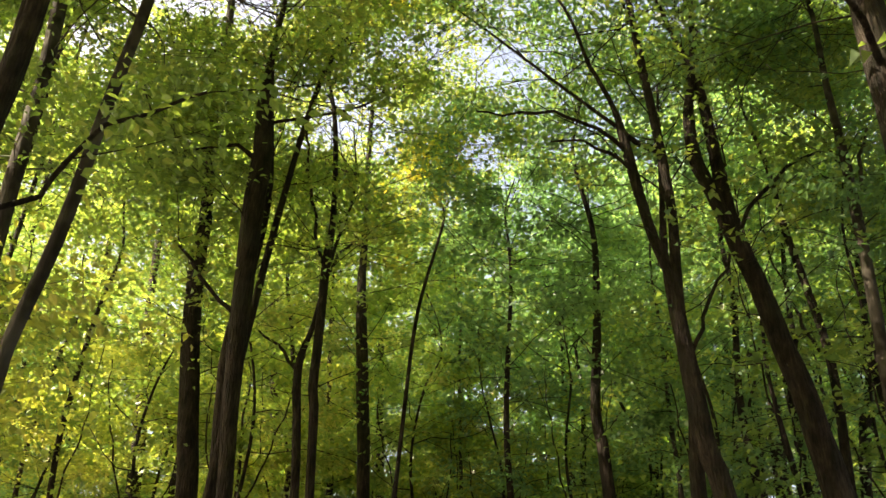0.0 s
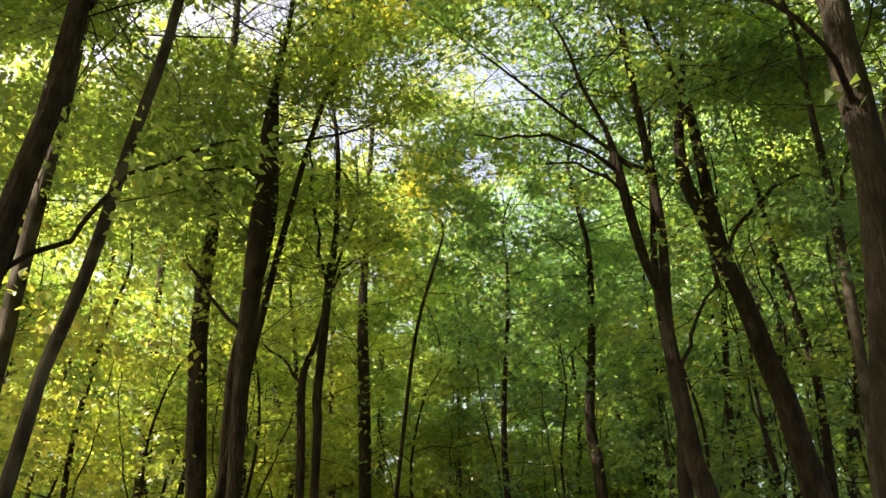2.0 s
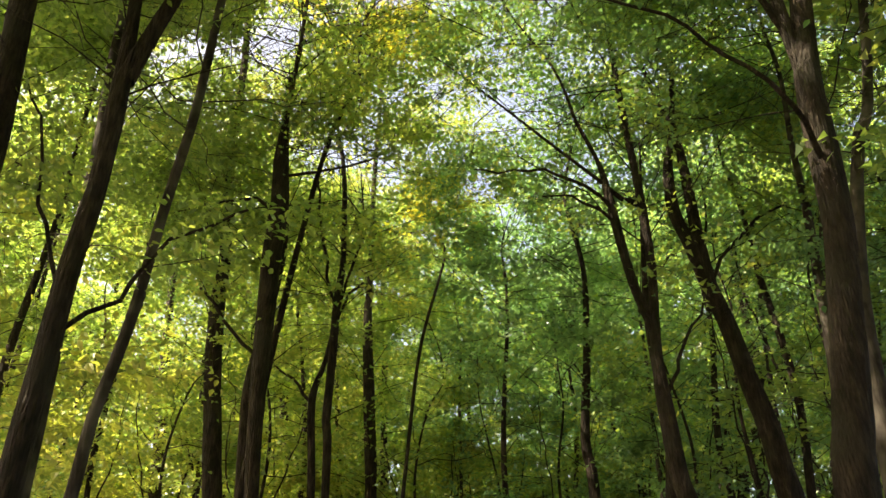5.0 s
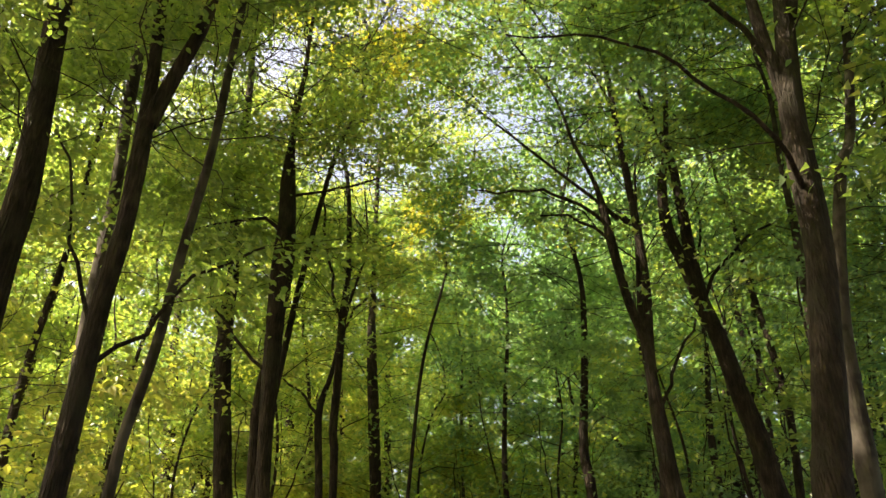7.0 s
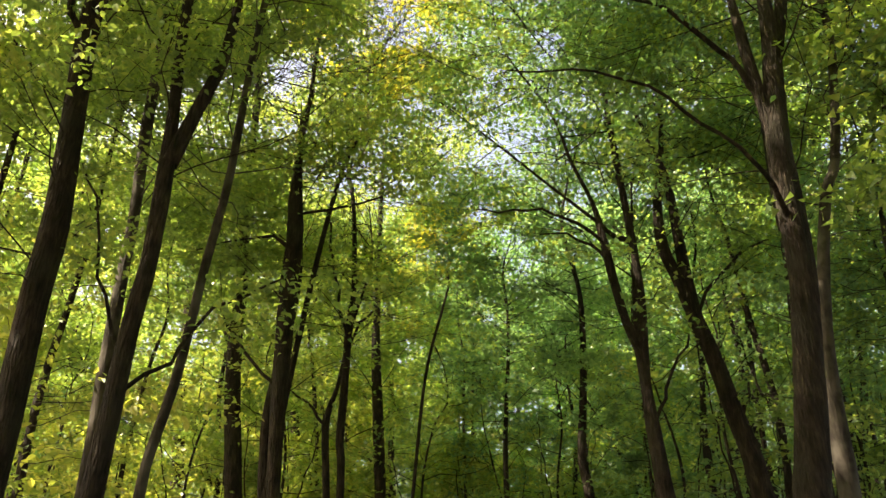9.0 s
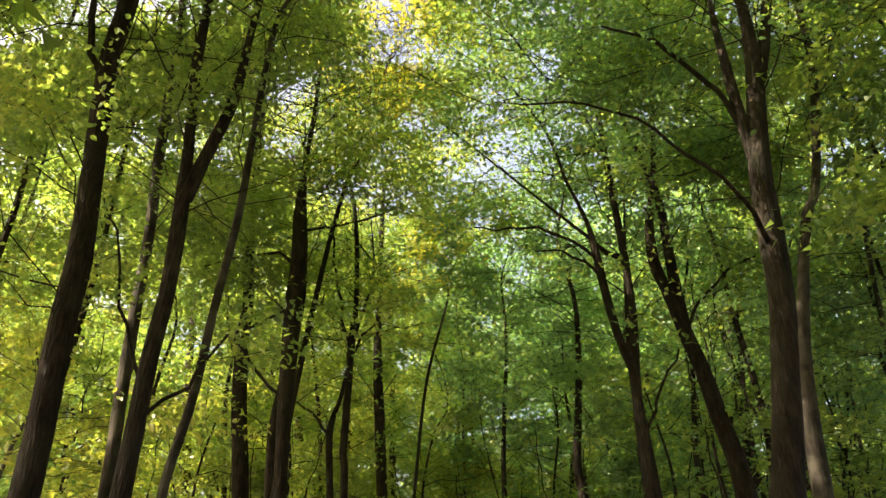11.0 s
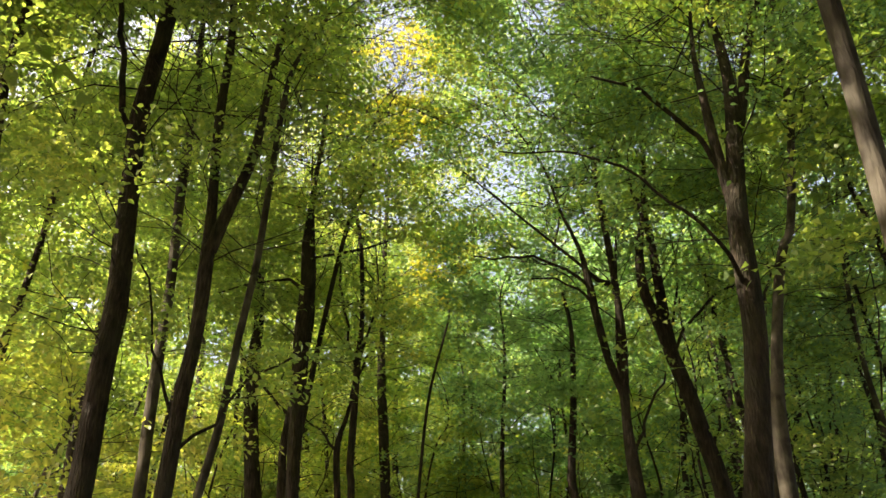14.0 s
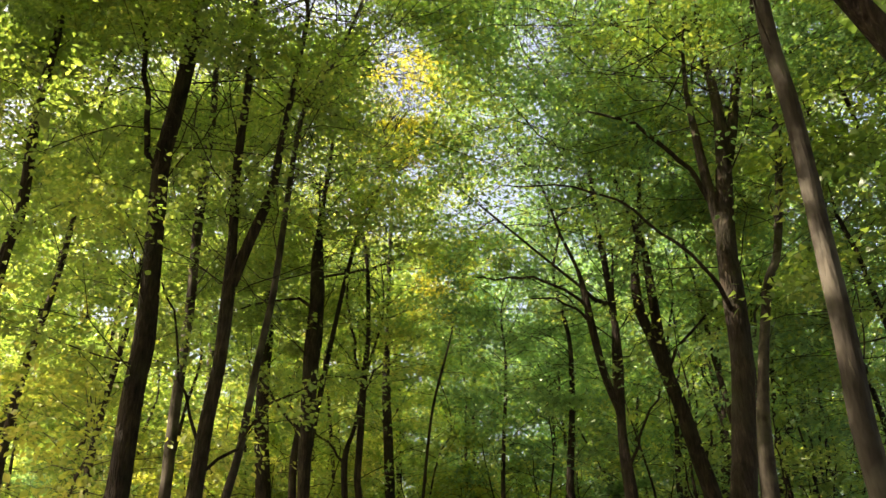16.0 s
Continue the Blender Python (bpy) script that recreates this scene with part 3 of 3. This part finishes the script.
tree("slim curving grey tree beside a thick forked one", 7.0,
     [(4.43, 3.8, 0.136), (4.46, 4.3, 0.134), (4.5, 4.94, 0.126), (4.61, 5.91, 0.099), (4.87, 7.15, 0.084), (5.13, 8.1, 0.081), (5.35, 8.55, 0.075), (5.66, 9.94, 0.072), (5.84, 11.05, 0.066)],
     top=17, bare=10.5, crown=(7, 16.5), reach=2.8, count=44, total=10000, size=0.10, leaf=GREEN, bark=SMOOTH)
tree("leaning dark tree forking into two crooked limbs", 10.8,
     [(4.93, 4.26, 0.204), (4.84, 4.99, 0.189), (4.77, 5.68, 0.18), (4.61, 6.42, 0.17), (4.46, 7.29, 0.16), (4.29, 7.94, 0.15), (4.06, 8.83, 0.119), (3.9, 9.46, 0.114), (3.92, 10.35, 0.09), (4.12, 11.3, 0.06)],
     [[(4.32, 10.8, 7.8, 0.107), (4.23, 10.8, 8.83, 0.111), (4.21, 10.8, 9.68, 0.097), (4.16, 10.8, 10.93, 0.074), (3.95, 10.8, 11.8, 0.057)],
      [(4.66, 10.8, 6.08, 0.053), (4.84, 10.8, 6.42, 0.039), (4.99, 10.8, 6.76, 0.024)],
      [(4.27, 10.8, 7.95, 0.041), (4.64, 10.6, 8.6, 0.038), (5.15, 10.6, 9.1, 0.034), (5.75, 10.6, 9.47, 0.026)]],
     top=18, bare=11, crown=(6, 17), reach=3.1, count=56, total=16000, size=0.11, leaf=GREEN)
tree("twin-stemmed tree with thin arching branches", 10.4,
     [(3.39, 4.16, 0.142), (3.27, 4.72, 0.139), (3.21, 5.45, 0.137), (3.18, 6.0, 0.125), (3.17, 6.57, 0.098), (3.2, 7.17, 0.093), (3.28, 8.17, 0.077), (3.26, 9.17, 0.076), (3.21, 10.25, 0.07), (3.14, 11.54, 0.064), (3.11, 12.44, 0.057)],
     [[(3.19, 10.4, 7.0, 0.078), (2.98, 10.4, 7.71, 0.075), (2.84, 10.4, 8.56, 0.078), (2.73, 10.4, 9.48, 0.077), (2.63, 10.4, 10.13, 0.052), (2.31, 10.4, 11.06, 0.041)],
      [(2.74, 10.4, 9.3, 0.042), (2.33, 10.2, 9.59, 0.038), (1.84, 10.2, 9.78, 0.034), (1.16, 10.2, 9.88, 0.026), (0.48, 10.2, 9.86, 0.017)],
      [(2.84, 10.4, 8.75, 0.033), (2.54, 10.4, 9.27, 0.034), (2.09, 10.4, 9.43, 0.025), (1.67, 10.4, 9.54, 0.017)],
      [(3.19, 10.4, 5.8, 0.037), (3.48, 10.4, 6.57, 0.034), (3.79, 10.4, 7.08, 0.027), (3.98, 10.4, 7.52, 0.024)],
      [(3.27, 10.4, 9.3, 0.068), (2.94, 10.4, 9.43, 0.059), (2.75, 10.4, 9.65, 0.043)]],
     top=18, bare=11, crown=(6, 17), reach=3.8, count=64, total=21000, size=0.11, leaf=DEEP)
tree("short stem close beside a twin-stemmed tree", 10.9, [(3.22, 4.28, 0.106), (3.29, 5.02, 0.103), (3.33, 5.72, 0.085)], top=11, crown=(6, 10.5), reach=1.6, count=18, total=900, size=0.11, leaf=GREEN)
tree("slender curved tree with forked grey stem", 10,
     [(5.31, 4.06, 0.085), (5.47, 5.31, 0.083), (5.56, 6.22, 0.087), (5.65, 7.29, 0.083), (5.7, 8.06, 0.086), (5.76, 9.08, 0.073), (5.79, 10.24, 0.055), (5.89, 11.77, 0.041)],
     [[(5.71, 10, 8.05, 0.047), (5.92, 10, 8.68, 0.036), (6.16, 10, 9.39, 0.029)]], top=16, bare=11, crown=(6.5, 15.5), reach=2.5, count=40, total=9000, size=0.11, leaf=GREEN, bark=SMOOTH)
# shaded foliage at the right, its shade painted in with the darker DEEP leaves
for x, y in [(8.7, 11.6), (7.7, 8.6), (9.6, 14.2)]:
    tree("leafy tree with deep green foliage in the shade", y, [(x, 3, 0.09), (x + 0.12, 6, 0.075), (x - 0.1, 9, 0.05)], top=13.5, crown=(4.0, 13), reach=2.2, count=40, total=5500, size=0.12, leaf=DEEP, bare=5.0)
tree("leafy young tree with deep green leaves in flat layers", 16.4, [(1.35, 4, 0.075), (1.25, 7, 0.065), (1.45, 10, 0.045)], top=13, crown=(5.2, 12.6), reach=2.0, count=46, total=10500, size=0.12, leaf=DEEP, bare=6.0)
# further back
tree(BIG, 14.5, [(2.79, 5.17, 0.123), (2.74, 6.15, 0.117), (2.68, 6.61, 0.105), (2.85, 8.29, 0.08), (2.94, 9.5, 0.07), (2.94, 10.54, 0.057)], top=15, crown=(4.5, 14), reach=2.6, count=44, total=9000, size=0.12, leaf=DEEP)
tree("slim tree forking low into a wide Y", 20, [(4.89, 6.52, 0.117), (4.96, 7.61, 0.115), (5.3, 8.16, 0.07), (5.43, 8.65, 0.055)], [[(4.95, 20, 7.5, 0.08), (4.69, 20, 8.16, 0.068), (4.4, 20, 8.65, 0.048)]],
     top=16, crown=(5.5, 15), reach=2.6, count=40, total=8500, size=0.13, leaf=DEEP)
tree(BIG, 22, [(8.07, 7.01, 0.172), (8.34, 9.12, 0.15), (8.52, 11.41, 0.126)], top=21, crown=(6, 20), reach=2.8, count=40, total=8500, size=0.13, leaf=GREEN)
tree(BIG, 21, [(8.25, 6.77, 0.205), (8.35, 8.19, 0.184), (8.48, 9.38, 0.174)], top=20, crown=(7, 19), reach=2.6, count=34, total=7000, size=0.13, leaf=DEEP)
tree(BIG, 24, [(-4.59, 7.51, 0.172), (-4.89, 10.15, 0.165), (-5.14, 12.3, 0.138)], top=22, crown=(6, 21), reach=2.9, count=40, total=9000, size=0.13, leaf=LIME)
tree(BIG, 16, [(7.82, 5.54, 0.114), (8.13, 6.96, 0.12), (8.54, 8.24, 0.102)], top=17, crown=(5, 16), reach=2.4, count=36, total=7500, size=0.12, leaf=GREEN)
tree(BIG, 24, [(-1.75, 7.51, 0.141), (-1.83, 9.64, 0.114)], top=19, crown=(6, 18), reach=2.6, count=36, total=8000, size=0.13, leaf=LIME)
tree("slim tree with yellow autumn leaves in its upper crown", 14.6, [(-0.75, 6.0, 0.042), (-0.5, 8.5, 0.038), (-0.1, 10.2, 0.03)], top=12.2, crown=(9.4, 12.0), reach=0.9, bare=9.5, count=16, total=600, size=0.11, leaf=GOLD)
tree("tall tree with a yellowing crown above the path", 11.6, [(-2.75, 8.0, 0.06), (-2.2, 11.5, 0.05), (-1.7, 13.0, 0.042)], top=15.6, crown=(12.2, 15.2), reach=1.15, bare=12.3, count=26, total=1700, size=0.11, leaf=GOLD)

# the outermost of these are added left of view to shade the nearer crowns
for x, y in [(-10.5, 14), (-11.2, 10), (-7.4, 12.2), (-8.2, 5.8), (-12.8, 15.5), (-12.5, 8.3), (-13.5, 11.5), (-9.3, 15.8), (-7.9, 9.6)]:
    tree("tall thin tree with an airy green crown", y, [(x, 3, 0.10), (x - 0.15, 7, 0.08), (x + 0.1, 10, 0.06)], top=22 if x > -10 else 20, crown=(8, 19.5), reach=3.0, count=40, total=20000, size=0.115, leaf=GREEN, shape="scrap")

# ---- the forest behind: a few grown trees, copied ----
LIMY = "forest tree with dark bark and yellow-green leaves"
kinds = []
for i, (leaf, lo, hi, reach, total) in enumerate([(GREEN, 4.5, 14, 2.9, 12000), (LIME, 4, 13, 2.8, 11500), (DEEP, 4, 14, 3.0, 12500), (LIME, 5, 15, 2.8, 12500), (GREEN, 3.5, 12, 2.7, 11500), (LIME, 8, 20, 3.0, 12500), (GREEN, 8, 19, 3.2, 12500)]):
    kinds.append(tree(LIMY if leaf is LIME else BIG, 30 + 3 * i, [(-15 + 5 * i, 3, 0.10), (-15.15 + 5 * i, 7, 0.08), (-14.9 + 5 * i, 10, 0.06)],
                      top=hi + 1, crown=(lo, hi), reach=reach, count=40, total=total, size=0.165, leaf=leaf, shape="scrap"))
# taller ones with coarse crowns, beside and behind the path: unseen, added to shade the trunks
shade_trees = []
for i, (leaf, hi, lo) in enumerate([(GREEN, 19, 5), (LIME, 20, 5), (GREEN, 18, 9.5)]):
    shade_trees.append(tree(LIMY if leaf is LIME else BIG, (-14, -18, -3.6)[i], [(-2 + 5 * i, 3, 0.17), (-2.1 + 5 * i, 8, 0.14), (-1.9 + 5 * i, 12, 0.11)] if i < 2 else [(-5.2, 3, 0.15), (-5.1, 8, 0.12), (-5.2, 12, 0.09)],
                      top=hi + 1, crown=(lo, hi), reach=3.6, count=40, total=5500, size=0.34, leaf=leaf, shape="scrap"))
# the tallest, far behind, closing the wood
giants = []
for i, (leaf, lo, hi) in enumerate([(LIME, 7, 26), (GREEN, 6, 27), (DEEP, 6, 25)]):
    giants.append(tree("very tall forest tree with a dense yellow-green crown" if leaf is LIME else "very tall forest tree with a dense green crown", 44 + 2 * i,
                       [(-8 + 8 * i, 3, 0.20), (-8.2 + 8 * i, 10, 0.16), (-7.9 + 8 * i, 17, 0.11)], top=hi + 1, crown=(lo, hi), reach=4.2, count=46, total=11000, size=0.27, leaf=leaf, shape="scrap"))
bushes = []
for i, (leaf, hi) in enumerate([(LIME, 8.0), (GREEN, 7.5), (LIME, 9.0), (DEEP, 8.5), (PALE, 8.5)]):
    bushes.append(tree("thin-stemmed young tree with yellow-green leaves" if leaf in (LIME, PALE) else "thin-stemmed young tree with green leaves", 25 + 2 * i,
                       [(-9 + 5 * i, 2, 0.05), (-8.9 + 5 * i, 4, 0.045), (-9.05 + 5 * i, 6, 0.03)], top=hi, crown=(1.8, hi - 0.3), reach=1.7, count=30, total=9500, size=0.11, leaf=leaf, shape="scrap", name="sapling"))
stems = []
for i in range(3):
    stems.append(tree("thin crooked young tree with few leaves", 19 + 2 * i, [(6 + 1.3 * i, 2, 0.04), (6.15 + 1.3 * i, 4, 0.036), (5.95 + 1.3 * i, 6, 0.028), (6.2 + 1.3 * i, 7.5, 0.02)],
                      [[(6.1 + 1.3 * i, 19 + 2 * i, 3.6 + 0.4 * i, 0.024), (6.5 + 1.3 * i, 19.2 + 2 * i, 5, 0.02), (6.7 + 1.3 * i, 19.3 + 2 * i, 6.6, 0.012)],
                       [(6.05 + 1.3 * i, 19 + 2 * i, 4.6, 0.022), (5.6 + 1.3 * i, 18.8 + 2 * i, 5.8, 0.017), (5.3 + 1.3 * i, 18.7 + 2 * i, 7.4, 0.01)]],
                      top=9.5, crown=(4, 9.2), reach=1.5, count=22, total=1500, size=0.13, leaf=(GREEN, DEEP, GREEN)[i], shape="scrap", name="sapling", slim=1.6))
poles = []
for i, (r, bark) in enumerate([(0.07, BARK), (0.055, SMOOTH), (0.09, BARK)]):
    poles.append(tree("slender straight young tree with dark bark and a high crown" if bark is BARK else "slender straight young tree with grey bark and a high crown", 13.6 + 1.5 * i,
                      [(7.4 + 1.7 * i, 2, r), (7.5 + 1.7 * i, 4.5, 0.9 * r), (7.3 + 1.7 * i, 7, 0.8 * r), (7.55 + 1.7 * i, 9.5, 0.65 * r)],
                      [[(7.45 + 1.7 * i, 13.6 + 1.5 * i, 5.2 + i, 0.4 * r), (7.9 + 1.7 * i, 13.5 + 1.5 * i, 6.6 + i, 0.3 * r), (8.1 + 1.7 * i, 13.5 + 1.5 * i, 8.6 + i, 0.15 * r)]],
                      top=14, crown=(8.5, 13.5), reach=1.6, count=20, total=1500, size=0.11, leaf=(GREEN, LIME, DEEP)[i], bark=bark, shape="scrap"))
rng = np.random.default_rng(5)


def scatter(things, spots, group, limit=5):
    for x, y, *k in spots:
        src = things[k[0] if k else int(rng.integers(min(limit, len(things))))]
        s = rng.uniform(0.9, 1.15)
        c = copy_thing(src, pose(x, y, 0, 0, 0, rng.uniform(0, 360)) @ Matrix.Diagonal((s, s, s, 1)))
        tagged(c, group=group)


far, low, shade_spots = [], [], []
for gy in (28, 33, 39):
    for gx in range(-30, 31, 6):
        x, y = gx + rng.uniform(-1.6, 1.6) + (3 if gy == 33 else 0), gy + rng.uniform(-1.6, 1.6)
        if abs(x) < 0.5 * (y + 6) + 1:
            far.append((x, y))
# between the trees along the path, mostly hidden behind them
for x, y, k in [(-6, 22, 1), (-2.8, 20.5, 1), (0.9, 24.5, 2), (3.6, 24, 2), (3.4, 20.5, 2), (1.6, 28.5, 2), (12.5, 18, 4), (6.6, 24, 4), (-12.5, 24, 0), (8.4, 8.0, 6), (7.6, 3.6, 6), (-14.5, 22, 4), (-19, 26, 6), (-21.5, 30, 5), (-16.5, 26, 0), (-13, 29.5, 0), (-18.5, 31, 1), (-7, 29, 1),
                (12, 10.5, 5), (10.5, 24, 5)]:
    far.append((x, y, k))
for x, y in [(9.8, 1), (8.5, -7), (-8.5, -7.8), (13, -4), (-19, 1), (-14.5, -6.5), (-10, -13), (10, -14), (-4, -17), (5, -19), (-15, -10), (16, 2), (-1.5, -24), (12, -22), (-11, -22)]:
    shade_spots.append((x, y))
for x, y, *k in [(-9.5, 13), (-11, 18), (-4.2, 17.5), (-3.2, 22), (-0.2, 20.5), (2.2, 20), (4.4, 16.5), (5.2, 21), (0.8, 26), (-10.2, 19.5), (-6.2, 18.5, 4), (-3.4, 19.5, 4), (-5.0, 22.5, 4), (-1.6, 21.5, 4), (-7.4, 15.6, 4)]:
    low.append((x, y, *k))
scatter(kinds, far, "forest trees")
# the first giant stands out of view, added to block sun on the left
scatter(giants, [(-17.5, 10, 1), (-15.5, 28, 0), (-20, 31, 1), (-14.5, 33, 0), (-7.5, 33, 0), (-27, 36, 0), (-20, 38, 0), (-12, 40, 1), (8, 35, 2), (11, 30, 2), (16, 28, 1), (17, 34, 2),
                 (23, 29, 1), (12.5, 38, 1), (-4, 40, 1), (21, 38, 2), (-2, 48, 1), (9, 48, 2)], "forest trees")
# unseen trees around the viewpoint, added to hold back sky light
scatter(shade_trees, shade_spots, "forest trees", 2)
scatter(shade_trees, [(5.6, -3.2, 2), (-4.8, -7.6, 2), (4.6, -7.4, 2), (-9.5, 1.2, 2), (-2.8, -9.6, 2), (0.8, -12.5, 2), (-8.5, -9, 2), (9, -5.5, 2), (6.5, -13.8, 2), (9.5, -1.2, 2)], "forest trees")
scatter(bushes, low, "saplings under the trees")
scatter(poles, [(5.9, 12.4), (6.6, 14.8), (5.1, 13.8), (8.6, 12.2), (7.2, 17), (9.2, 16.5), (4.3, 15.6), (10.8, 14.4), (6.2, 17.6), (8.0, 10.8), (-6.6, 14.6), (-5.6, 17.6), (-8.8, 18), (-3.4, 18.4), (0.4, 19.5)], "slender young trees")
scatter(stems, [(4.8, 11.8), (6.3, 11.6), (7.9, 13.6), (4.2, 13), (5.6, 15.5), (6.9, 13.2), (7.6, 16.4), (8.8, 15), (3.6, 18.5), (2.4, 16.2), (1.2, 18), (5.0, 19.5), (9.8, 19), (10.6, 15.8), (-5.4, 15), (-7.4, 13), (-0.6, 17.5), (-3.6, 15.5)], "saplings under the trees")
scatter(kinds, [(7.8, 5.6, 6)], "forest trees")
tree("thin young tree with pale sunlit yellow-green leaves", 8.0, [(-6.1, 2.2, 0.045), (-6.15, 3.6, 0.04), (-6.0, 5.0, 0.03)], top=6.6, crown=(2.0, 6.4), reach=1.5, count=34, total=3800,
     size=0.145, leaf=PALE, bark=SMOOTH, bare=3.0, sprays=20, name="sapling")
